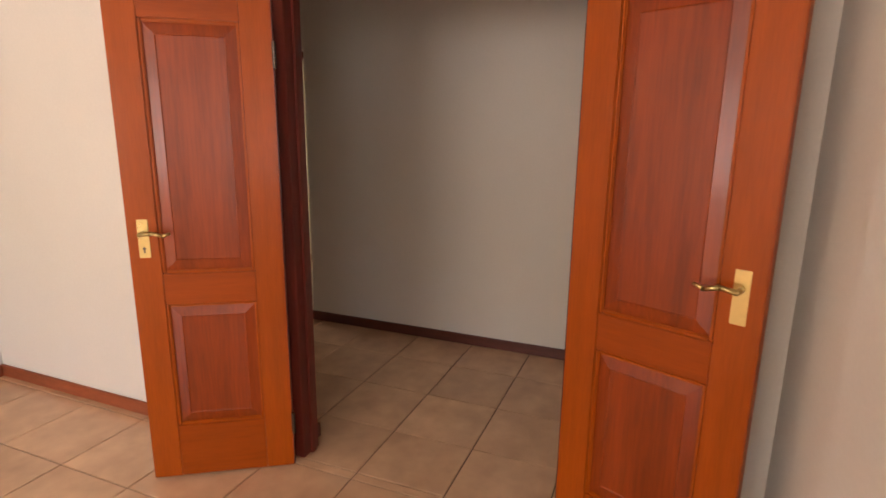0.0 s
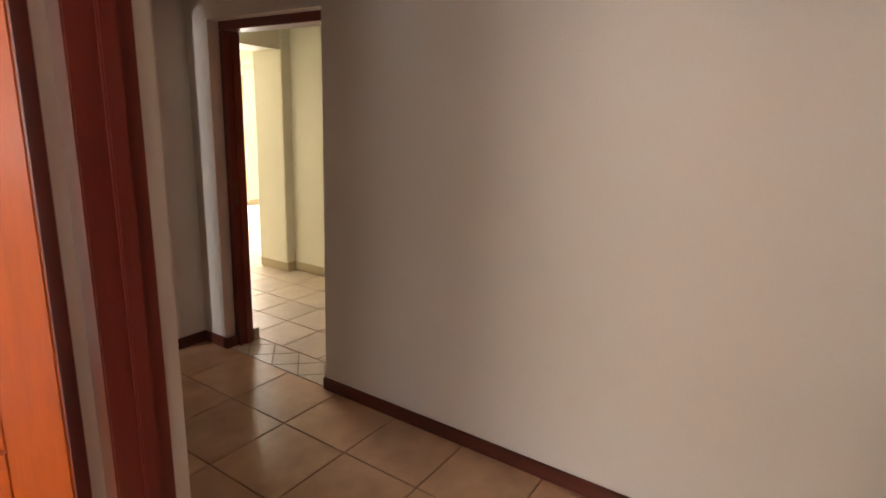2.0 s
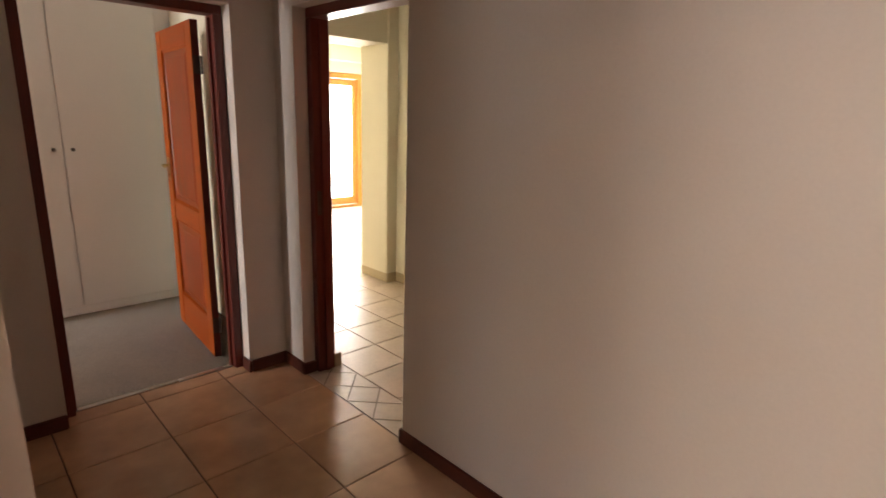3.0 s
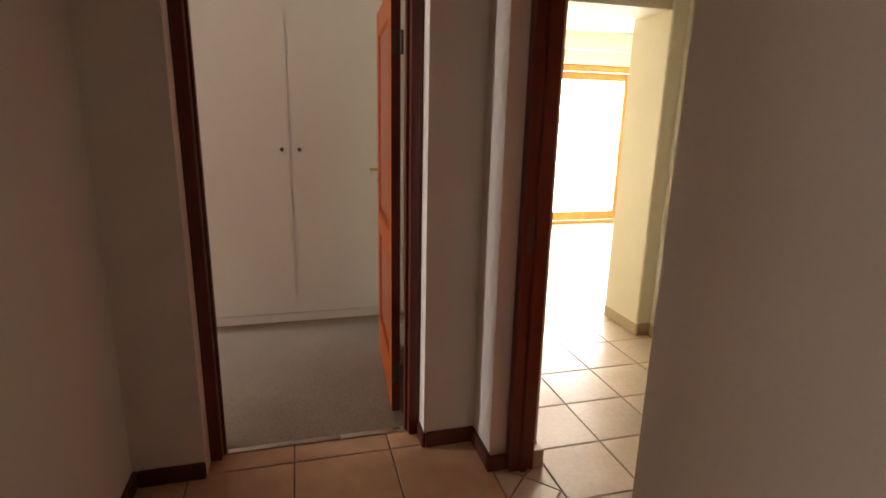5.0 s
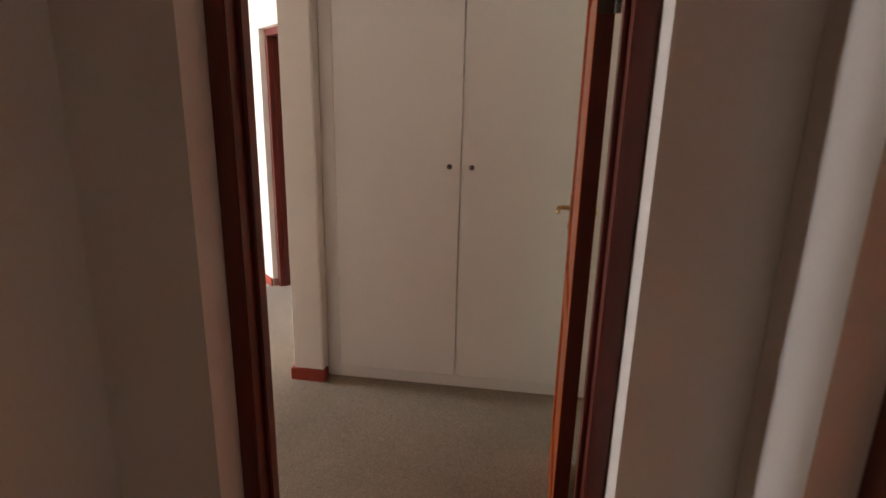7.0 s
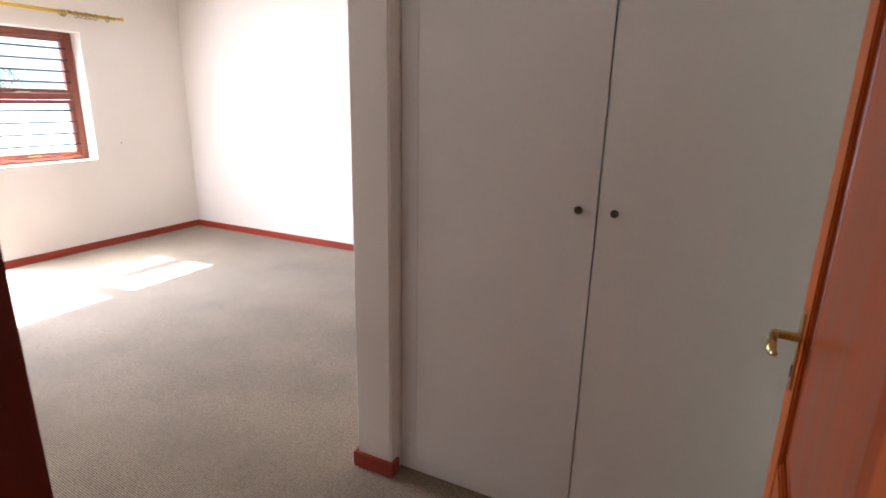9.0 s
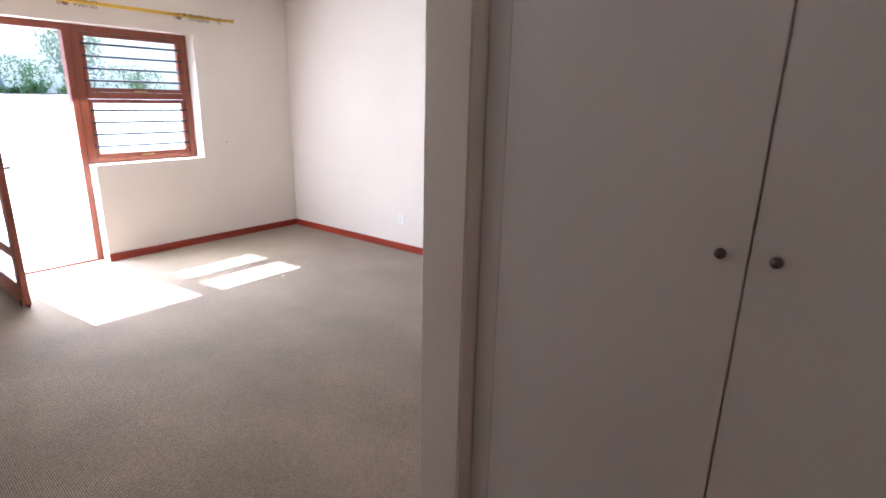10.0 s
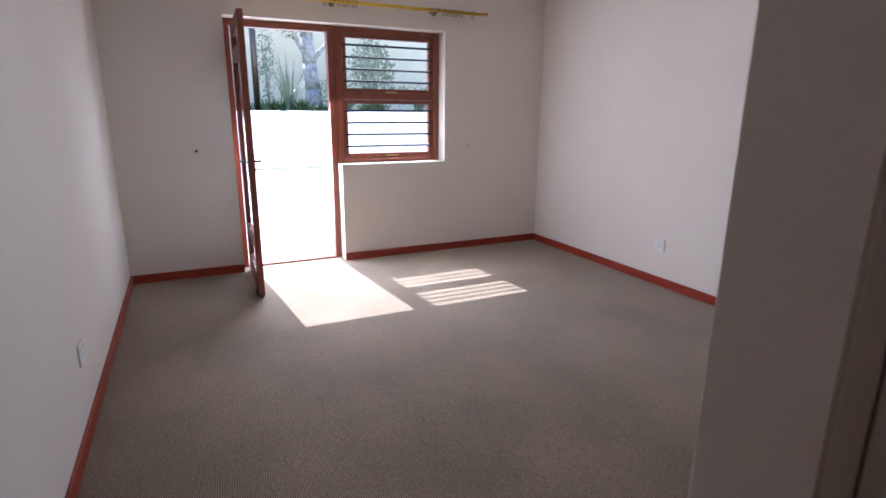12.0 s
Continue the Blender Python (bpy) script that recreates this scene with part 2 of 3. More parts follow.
wall_along("wall_bedroom_window", "y", 4.90, 9.07, -2.06, -1.80, PLASTER, "warm white plastered wall with garden door and window",
           [(5.78, 6.70, 0, 2.13), (6.70, 7.745, 0.915, 2.13)])
slab("wall_bedroom_far", (-1.8, 8.87, 0, 4.3, 9.07, H), PLASTER, "warm white plastered bedroom wall with a socket")
slab("wall_bedroom_living", (HR0, END1, 0, HR1, 9.11, H), CREAM, "cream plastered wall between bedroom and living room")
slab("wall_cupboard_pier", (2.598, 6.045, 0, 2.77, 6.80, H), PLASTER, "warm white plastered pier at the cupboard's end", bevel=0.006)
slab("wall_cupboard_back", (2.77, 6.70, 0, HR0, 6.80, H), PLASTER, "plain warm white plastered wall behind the cupboard")
slab("wall_bathroom_side", (1.51, 7.80, 0, 1.66, 8.87, H), PLASTER, "warm white plastered bathroom wall")

# slanted bathroom wall with a doorway, built along its own x and then turned
slant = wall_along("wall_bathroom_slant", "x", 0.0, 1.53, 0.0, 0.14, PLASTER, "warm white plastered slanted wall with a bathroom doorway",
                   [(0.33, 1.13, 0, HEAD)])
SLANT = pose(1.51, 7.77, 0, 0, 0, -43)
slant.matrix_basis = SLANT

wall_along("wall_living_side", "y", 1.8, 5.36, 5.93, 6.08, CREAM, "cream plastered living room wall")
slab("wall_living_pilaster", (5.82, 5.36, 0, 6.08, 5.77, H), CREAM, "cream plastered pilaster at the end of the passage", bevel=0.006)
slab("wall_living_bulkhead", (HR1, 5.37, 2.15, 5.819, 5.77, H), CREAM, "cream plastered bulkhead across the passage")
slab("wall_living_near", (HR1, 1.6, 0, 6.08, 1.8, H), CREAM, "plain cream plastered living room wall")
wall_along("wall_sliding_door", "x", HR0, 9.6, 9.11, 9.33, CREAM, "cream plastered wall with a sliding glass door",
           [(6.15, 8.20, 0, 2.19)])
slab("wall_living_far", (9.4, 5.2, 0, 9.6, 9.11, H), CREAM, "plain cream plastered wall at the far side")
slab("wall_living_return", (6.08, 5.36, 0, 9.4, 5.77, H), CREAM, "plain cream plastered wall return")

slab("ceiling", (-2.06, 4.91, H, 9.6, 9.33, H + 0.12), CEILING, "flat white painted ceiling", "ceiling")
slab("ceiling_first_room", (-3.7, -1.4, H, 9.6, 4.91, H + 0.12), CEILING, "flat white painted ceiling", "ceiling")
slab("roof", (-2.3, -1.6, H + 0.13, 9.9, 9.6, H + 0.35), ROOFING, "flat grey roof slab over the house", "roof")

# floors: a bed of grout, tiles are laid on at the end of the file
floor_hall = slab("floor_hall", (WS0, -1.3, -0.12, HR0 + 0.01, 4.585, -0.006), GROUT, "beige glazed ceramic tiled hall floor", "floor")
floor_first = slab("floor_first_room", (-3.6, 0.2, -0.12, WS0, 4.5, -0.006), GROUT, "beige glazed ceramic tiled room floor", "floor")
floor_living = slab("floor_living", (HR0 + 0.01, 1.7, -0.12, 9.5, 9.3, -0.006), LGROUT, "beige glazed ceramic tiled living room floor", "floor")
slab("floor_bedroom", (-2.04, 4.60, -0.12, HR0 + 0.1, 9.0, 0.004), CARPET, "ribbed beige carpet across the bedroom", "floor")
slab("threshold_strip", (3.13, 4.570, -0.1, 4.06, 4.605, 0.008), CHROME, "thin metal carpet strip in the doorway", "threshold", 0.003)

# skirting boards
B = 0.075
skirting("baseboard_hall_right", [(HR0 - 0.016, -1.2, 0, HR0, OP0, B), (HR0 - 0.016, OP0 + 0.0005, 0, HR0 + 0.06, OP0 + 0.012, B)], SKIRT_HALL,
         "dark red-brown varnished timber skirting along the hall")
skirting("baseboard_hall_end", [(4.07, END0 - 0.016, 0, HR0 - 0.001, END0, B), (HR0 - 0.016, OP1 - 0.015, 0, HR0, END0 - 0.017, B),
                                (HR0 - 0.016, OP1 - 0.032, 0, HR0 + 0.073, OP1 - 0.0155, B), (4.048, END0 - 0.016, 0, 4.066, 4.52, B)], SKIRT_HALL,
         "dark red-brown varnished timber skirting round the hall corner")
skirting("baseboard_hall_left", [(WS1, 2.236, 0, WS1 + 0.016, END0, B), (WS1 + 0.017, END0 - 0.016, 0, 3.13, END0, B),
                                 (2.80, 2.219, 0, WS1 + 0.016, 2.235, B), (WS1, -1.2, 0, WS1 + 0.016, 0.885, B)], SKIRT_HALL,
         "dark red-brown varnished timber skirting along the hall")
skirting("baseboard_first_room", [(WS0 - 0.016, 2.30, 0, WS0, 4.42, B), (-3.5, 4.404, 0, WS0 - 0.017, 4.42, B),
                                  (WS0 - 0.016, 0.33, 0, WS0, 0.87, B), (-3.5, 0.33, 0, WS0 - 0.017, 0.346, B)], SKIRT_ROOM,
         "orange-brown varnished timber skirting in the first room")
skirting("baseboard_bedroom", [(-1.8, 4.90, 0, 2.4, 4.916, B), (-1.8, 4.917, 0, -1.784, 5.78, B), (-1.8, 6.70, 0, -1.784, 8.853, B),
                               (-1.8, 8.854, 0, 1.51, 8.87, B)], SKIRT, "red-brown varnished timber skirting round the bedroom")
skirting("baseboard_pier", [(2.582, 6.029, 0, 2.786, 6.045, B), (2.582, 6.046, 0, 2.598, 6.75, B), (2.77, 6.046, 0, 2.786, 6.09, B)], SKIRT,
         "red-brown varnished timber skirting round the pier")
sk = skirting("baseboard_bathroom", [(-0.01, -0.016, 0, 0.33, 0, B), (0.314, 0.001, 0, 0.33, 0.05, B), (1.13, -0.016, 0, 1.5, 0, B)], SKIRT,
              "red-brown varnished timber skirting by the bathroom door")
sk.matrix_basis = SLANT
skirting("baseboard_living", [(5.918, 1.8, 0, 5.93, 5.348, 0.09), (5.818, 5.348, 0, 5.93, 5.36, 0.09), (5.818, 5.361, 0, 5.83, 5.772, 0.09),
                              (8.2, 9.098, 0, 9.4, 9.11, 0.09), (HR1, OP1 + 0.01, 0, HR1 + 0.012, 9.11, 0.09), (HR1 - 0.034, OP1 - 0.056, 0, HR1 + 0.012, OP1 - 0.002, 0.09)], LSKIRT,
         "beige ceramic tile skirting along the cream walls")


# ---- doors ----
def door_frame(name, w, h, depth, jamb, label, m, hinges=()):
    """Two jambs and a head with a stop, in an opening from x 0 to w; y runs through the wall."""
    ob = thing(name, m)
    for x0, x1, s in ((0, jamb, 1), (w - jamb, w, -1)):
        bm = boxes((x0, 0, 0, x1, depth, h - jamb))
        if s > 0:
            box(bm, x1 + 0.0005, depth * 0.42, 0, x1 + 0.012, depth * 0.72, h - jamb - 0.012)
        else:
            box(bm, x0 - 0.012, depth * 0.42, 0, x0 - 0.0005, depth * 0.72, h - jamb - 0.012)
        part("jamb", bm, FRAME, ob, "", 0.003)
    part("head", boxes((0, 0, h - jamb + 0.0005, w, depth, h)), FRAME, ob, "", 0.003)
    return tagged(ob, label, "door frame", "", "structure")


def raised_panel(bm, x0, z0, x1, z1, t):
    """A fielded panel: flat margin, sloped border, raised middle, on both faces."""
    s = min(0.055, (x1 - x0) * 0.28)
    for sg in (-1, 1):
        rings = []
        for inset, y in ((0, t * 0.16), (s, t * 0.40), (s + 0.004, t * 0.34)):
            rings.append([bm.verts.new((x, sg * y, z)) for x, z in ((x0 + inset, z0 + inset), (x1 - inset, z0 + inset),
                                                                    (x1 - inset, z1 - inset), (x0 + inset, z1 - inset))])
        for a, b in zip(rings, rings[1:]):
            for i in range(4):
                f = [a[i], a[(i + 1) % 4], b[(i + 1) % 4], b[i]]
                bm.faces.new(f if sg < 0 else f[::-1])
        bm.faces.new(rings[-1] if sg < 0 else rings[-1][::-1])


def lever_handle(parent, x, z, t, back, mat=BRASS, keyhole=True):
    """Plate and cranked lever on both faces; back: the way the lever points along x."""
    for sg in (-1, 1):
        y = sg * t / 2
        bm = boxes((x - 0.021, min(y, y + sg * 0.004), z - 0.10, x + 0.021, max(y, y + sg * 0.004), z + 0.055))
        plate = part("handle_plate", bm, mat, parent, "brass handle plate with keyhole" if keyhole else "plain brass handle plate", 0.0015)
        bm = bmesh.new()
        tube(bm, (x, y, z), (x, y + sg * 0.045, z), 0.009)
        tube(bm, (x, y + sg * 0.042, z), (x + back * 0.045, y + sg * 0.047, z + 0.006), 0.008)
        tube(bm, (x + back * 0.042, y + sg * 0.047, z + 0.006), (x + back * 0.085, y + sg * 0.047, z - 0.006), 0.008, 0.007)
        tube(bm, (x + back * 0.082, y + sg * 0.047, z - 0.006), (x + back * 0.112, y + sg * 0.044, z + 0.004), 0.007, 0.005)
        part("lever", bm, mat, plate, "", 0, True)
        if not keyhole:
            continue
        bm = bmesh.new()
        tube(bm, (x, y + sg * 0.003, z - 0.062), (x, y + sg * 0.006, z - 0.062), 0.006)
        box(bm, x - 0.003, min(y, y + sg * 0.006), z - 0.08, x + 0.003, max(y, y + sg * 0.006), z - 0.064)
        part("keyhole", bm, STEEL, plate)


def panel_door(name, w, h, m, label, group="", handle=1.10, stile=0.115, knuckle=-1, keyhole=True):
    """Two-panel hardwood leaf. Its hinge edge is at x 0, its free edge at x w."""
    t = 0.042
    ob = thing(name, m)
    for x0, x1 in ((0, stile), (w - stile, w)):
        part("stile", boxes((x0, -t / 2, 0.008, x1, t / 2, h)), DOOR, ob, "", 0.003)
    part("hinge_edge", boxes((-0.0028, -t / 2 + 0.002, 0.01, -0.0004, t / 2 - 0.002, h - 0.002)), FRAME, ob, "dark stained hinge edge")
    for z0, z1 in ((0.008, 0.25), (0.80, 0.93), (h - 0.125, h)):
        part("rail", boxes((stile + 0.0005, -t / 2 + 0.001, z0, w - stile - 0.0005, t / 2 - 0.001, z1)), DOORH, ob, "", 0.003)
    for z0, z1 in ((0.25, 0.80), (0.93, h - 0.125)):
        bm = bmesh.new()
        raised_panel(bm, stile, z0, w - stile, z1, t)
        p = part("panel", bm, PANEL, ob, "darker red raised door panel")
        bm = bmesh.new()
        for sg in (-1, 1):
            y0, y1 = sorted((sg * t * 0.17, sg * (t / 2 - 0.003)))
            for r in ((stile, z0, stile + 0.014, z1), (w - stile - 0.014, z0, w - stile, z1),
                      (stile + 0.0145, z0, w - stile - 0.0145, z0 + 0.014), (stile + 0.0145, z1 - 0.014, w - stile - 0.0145, z1)):
                box(bm, r[0], y0, r[1], r[2], y1, r[3])
        part("moulding", bm, DOOR, p, "", 0.004)
    lever_handle(ob, w - 0.06, handle, t, -1, BRASS, keyhole)
    for z in (0.22, h - 0.24):
        bm = bmesh.new()
        ky = knuckle * (t / 2 + 0.004)
        for k in range(5):
            tube(bm, (-0.007, ky, z - 0.05 + k * 0.02), (-0.007, ky, z - 0.031 + k * 0.02), 0.008)
        box(bm, -0.004, -t / 2 + 0.002, z - 0.05, -0.001, t / 2 - 0.004, z + 0.05)
        part("hinge", bm, STEEL, ob, "dark steel butt hinge")
    return tagged(ob, label, "door", group, "structure")


def leaf_pose(hx, hy, fx, fy, z=0.004):
    return pose(hx, hy, z, 0, 0, math.degrees(math.atan2(fy - hy, fx - hx)))


# frames: x along the wall, y through it
door_frame("door_frame_double", 1.35, HEAD, 0.115, 0.055, "dark red hardwood double door frame", pose(WS0 - 0.002, 2.235, 0, 0, 0, -90))
door_frame("door_frame_living", OP1 - OP0, HEAD, 0.11, 0.052, "dark red hardwood frame of a doorway with no door", pose(HR0 + 0.075, OP1, 0, 0, 0, -90))
door_frame("door_frame_bedroom", 0.93, HEAD, 0.11, 0.048, "dark red hardwood bedroom door frame", pose(3.13, END1 - 0.115, 0))
door_frame("door_frame_bathroom", 0.80, HEAD, 0.09, 0.05, "red hardwood bathroom door frame", SLANT @ pose(0.33, 0.045, 0))
bm = boxes((HR0 + 0.09, OP1 - 0.0545, 0.98, HR0 + 0.12, OP1 - 0.0525, 1.12))
tagged(part("strike_plate", bm, STEEL, None, "", 0.0008), "worn metal strike plate on the dark door jamb", "strike plate")
panel_door("double_door_leaf", 0.59, 2.03, leaf_pose(2.625, 2.195, 2.298, 2.705), "orange varnished two-panel timber door standing open", "double door leaves", knuckle=1)
panel_door("double_door_leaf", 0.59, 2.03, leaf_pose(2.647, 0.995, 2.41, 0.445), "orange varnished two-panel timber door standing wide open", "double door leaves", knuckle=1, keyhole=False)
panel_door("bedroom_door", 0.80, 2.03, leaf_pose(3.985, 4.745, 4.04, 5.545), "orange-red varnished two-panel timber door standing open", "", 1.165)


# ---- bedroom ----
def cupboard():
    """Built-in wardrobe: plinth, filler, two tall doors with knobs."""
    ob = thing("built_in_cupboard", pose(2.775, 6.119, 0))
    w = HR0 - 2.775 - 0.005
    part("carcass", boxes((0.0, 0.021, 0.0, w, 0.57, H - 0.005)), CUPBOARD, ob)
    part("plinth", boxes((0.0, 0.006, 0.005, w, 0.020, 0.068)), CUPBOARD, ob)
    part("filler", boxes((0.0, 0.004, 0.0685, 0.070, 0.0205, H - 0.006)), CUPBOARD, ob)
    for x0, x1, kx in ((0.073, 0.737, 0.682), (0.742, 1.41, 0.796)):
        d = part("cupboard_door", boxes((x0, 0.0, 0.072, x1, 0.018, H - 0.02)), CUPBOARD, ob, "plain white cupboard door", 0.002)
        bm = bmesh.new()
        tube(bm, (kx, 0.0, 1.243), (kx, -0.016, 1.243), 0.006)
        bmesh.ops.create_uvsphere(bm, u_segments=16, v_segments=10, radius=0.0135, matrix=Matrix.Translation((kx, -0.02, 1.243)))
        part("knob", bm, STEEL, d, "small dark metal knob", 0, True)
    part("filler", boxes((1.413, 0.004, 0.0685, w, 0.0205, H - 0.006)), CUPBOARD, ob)
    return tagged(ob, "white built-in cupboard with two tall plain doors", "cupboard")


cupboard()


def glazed_frame(bm, y0, z0, y1, z1, x, depth, s):
    box(bm, x - depth / 2, y0, z0, x + depth / 2, y0 + s, z1)
    box(bm, x - depth / 2, y1 - s, z0, x + depth / 2, y1, z1)
    box(bm, x - depth / 2, y0 + s + 0.0005, z0, x + depth / 2, y1 - s - 0.0005, z0 + s)
    box(bm, x - depth / 2, y0 + s + 0.0005, z1 - s, x + depth / 2, y1 - s - 0.0005, z1)


def bedroom_window():
    x = -1.985
    ob = thing("window_1", pose(x, 6.70, 0))
    part("window_frame", boxes((-0.04, 0.0, 0.918, 0.04, 0.075, 2.128), (-0.04, 0.975, 0.918, 0.04, 1.042, 2.128),
                               (-0.04, 0.0755, 0.918, 0.04, 0.9745, 0.965), (-0.04, 0.0755, 2.075, 0.04, 0.9745, 2.128),
                               (-0.045, 0.0755, 1.50, 0.045, 0.9745, 1.56)), WINWOOD, ob, "red-brown varnished timber window frame", 0.004)
    for z0, z1 in ((0.967, 1.498), (1.562, 2.073)):
        bm = bmesh.new()
        glazed_frame(bm, 0.078, z0, 0.972, z1, 0.012, 0.045, 0.036)
        s = part("sash", bm, WINWOOD, ob, "", 0.004)
        p = part("pane", boxes((0.006, 0.114, z0 + 0.036, 0.011, 0.936, z1 - 0.036)), GLASS, s)
        p.visible_shadow = False
        bm = bmesh.new()
        box(bm, 0.036, 0.48, z0 + 0.004, 0.05, 0.60, z0 + 0.014)
        part("stay", bm, BRASS, s, "brass casement stay", 0.003)
        n = 4
        for i in range(n):
            z = z0 + 0.036 + (z1 - z0 - 0.072) * (i + 0.62) / (n + 0.2)
            bm = bmesh.new()
            tube(bm, (0.047, 0.078, z), (0.047, 0.972, z), 0.010, seg=8)
            part("burglar_bar", bm, BLACK, ob, "thin black horizontal burglar bar")
    return tagged(ob, "two-sash red-brown timber window with black burglar bars", "window", "", "structure")


bedroom_window()


def garden_door():
    x = -1.985
    ob = thing("door_frame_garden", pose(x, 5.78, 0))
    part("jamb", boxes((-0.045, 0.0, 0.0, 0.045, 0.055, 2.07)), WINWOOD, ob, "", 0.004)
    part("jamb", boxes((-0.045, 0.865, 0.0, 0.045, 0.918, 2.07)), WINWOOD, ob, "", 0.004)
    part("head", boxes((-0.045, 0.0, 2.0705, 0.045, 0.918, 2.128)), WINWOOD, ob, "", 0.004)
    part("sill", boxes((-0.06, 0.0555, 0.0, 0.06, 0.8645, 0.02)), WINWOOD, ob, "", 0.004)
    tagged(ob, "red-brown timber garden door frame", "door frame", "", "structure")
    w, h, t = 0.84, 2.045, 0.042
    leaf = thing("garden_door", leaf_pose(-1.862, 5.852, -1.022, 5.832, 0.014))
    for x0, x1 in ((0, 0.105), (w - 0.105, w)):
        part("stile", boxes((x0, -t / 2, 0, x1, t / 2, h)), WINWOOD, leaf, "", 0.003)
    for z0, z1 in ((0, 0.16), (0.36, 0.44), (h - 0.30, h - 0.20), (h - 0.10, h)):
        part("rail", boxes((0.1055, -t / 2 + 0.001, z0, w - 0.1055, t / 2 - 0.001, z1)), WINWOOD, leaf, "", 0.003)
    for z0, z1 in ((0.16, 0.36), (0.44, h - 0.30), (h - 0.20, h - 0.10)):
        part("pane", boxes((0.106, -0.003, z0, w - 0.106, 0.003, z1)), GLASS, leaf)
    lever_handle(leaf, w - 0.05, 1.02, t, -1, STEEL)
    bm = bmesh.new()
    tube(bm, (w - 0.04, -t / 2 - 0.012, 0.05), (w - 0.04, -t / 2 - 0.012, 0.0), 0.007)
    tube(bm, (w - 0.02, 0.0, 0.012), (w + 0.02, 0.0, 0.0), 0.008)
    part("bolt", bm, BLACK, leaf, "dark steel foot bolt")
    tagged(leaf, "red-brown timber glazed garden door standing open", "door", "", "structure")


garden_door()


def curtain_rod():
    ob = thing("curtain_rod", pose(-1.70, 5.0, 2.29))
    L = 3.13
    bm = bmesh.new()
    tube(bm, (0, 0.25, 0), (0, L, 0), 0.011)
    part("rod", bm, RODBRASS, ob, "", 0, True)
    bm = bmesh.new()
    tube(bm, (0.035, 0.25, -0.018), (0.035, L - 0.1, -0.018), 0.006)
    part("inner_rod", bm, RODBRASS, ob, "", 0, True)
    for y in (0.25, L):
        bm = bmesh.new()
        bmesh.ops.create_uvsphere(bm, u_segments=14, v_segments=8, radius=0.019, matrix=Matrix.Translation((0, y, 0)))
        part("finial", bm, RODBRASS, ob, "", 0, True)
    for y in (0.5, 1.66, 2.62):
        bm = bmesh.new()
        tube(bm, (-0.099, y, -0.01), (0.0, y, -0.01), 0.008)
        tube(bm, (-0.1, y, -0.01), (-0.092, y, -0.01), 0.026)
        tube(bm, (0, y - 0.012, 0), (0, y + 0.012, 0), 0.017)
        part("bracket", bm, RINGMETAL, ob, "", 0, True)
    for i, y in enumerate((1.58, 1.70, 1.73, 1.76, 1.79, 1.82, 1.85, 2.54, 2.57, 2.68, 2.72, 2.76, 2.79, 2.82, 2.86, 2.98)):
        bm = bmesh.new()
        k = 18
        r = 0.027
        pts = [(r * math.cos(6.2832 * j / k), y + 0.006 * math.sin(i * 2.1 + j), r * math.sin(6.2832 * j / k) - 0.014) for j in range(k)]
        for j in range(k):
            tube(bm, pts[j], pts[(j + 1) % k], 0.0036, seg=6)
        part("ring", bm, RINGMETAL, ob)
    return tagged(ob, "yellow brass curtain rod with loose rings above the garden door", "curtain rod")


curtain_rod()


def wall_socket(m, label):
    ob = thing("wall_socket", m)
    part("plate", boxes((-0.05, -0.007, -0.05, 0.05, 0, 0.05)), WHITE, ob, "", 0.0015)
    bm = bmesh.new()
    for x, z in ((-0.018, -0.012), (0.008, -0.012), (-0.005, 0.012)):
        tube(bm, (x, -0.006, z), (x, -0.0076, z), 0.0045)
    part("socket_holes", bm, BLACK, ob)
    part("switch", boxes((0.022, -0.011, 0.012, 0.036, -0.0072, 0.034)), WHITE, ob, "", 0.002)
    return tagged(ob, label, "socket", "wall sockets")


wall_socket(pose(-0.02, 8.869, 0.34), "white plastic power socket on the wall above the skirting")
wall_socket(pose(0.44, 4.901, 0.36, 0, 0, 180), "white plastic power socket on the shaded wall")


def wall_mark(x, y, z, r, label):
    bm = bmesh.new()
    tube(bm, (x, y, z), (x + 0.004, y, z), r, r * 0.7, 10)
    ob = part("wall_plug", bm, STEEL)
    return tagged(ob, label, "wall plug", "wall plugs")


wall_mark(-1.8, 5.49, 1.068, 0.012, "small brown plug in the wall beside the garden door")
wall_mark(-1.8, 8.01, 1.067, 0.007, "small brown plug in the wall beside the window")


# ---- bathroom behind the slanted wall ----
def basin():
    ob = thing("pedestal_basin", pose(2.55, 8.45, 0, 0, 0, 0))
    bm = bmesh.new()
    bmesh.ops.create_cone(bm, cap_ends=True, segments=24, radius1=0.17, radius2=0.25, depth=0.16, matrix=Matrix.Translation((0, 0, 0.78)))
    top = [f for f in bm.faces if f.normal.z > 0.9]
    bmesh.ops.inset_region(bm, faces=top, thickness=0.03)
    bmesh.ops.translate(bm, verts=list({v for f in top for v in f.verts}), vec=(0, 0, -0.1))
    part("bowl", bm, CERAMIC, ob, "", 0, True)
    bm = bmesh.new()
    tube(bm, (0, 0, 0.004), (0, 0, 0.70), 0.11, 0.085, 20)
    part("pedestal", bm, CERAMIC, ob, "", 0, True)
    bm = bmesh.new()
    tube(bm, (0, 0.2, 0.85), (0, 0.2, 0.97), 0.014)
    tube(bm, (0, 0.2, 0.96), (0, 0.08, 0.93), 0.011)
    part("tap", bm, CHROME, ob, "", 0, True)
    return tagged(ob, "white ceramic pedestal basin in the bathroom", "basin")


basin()


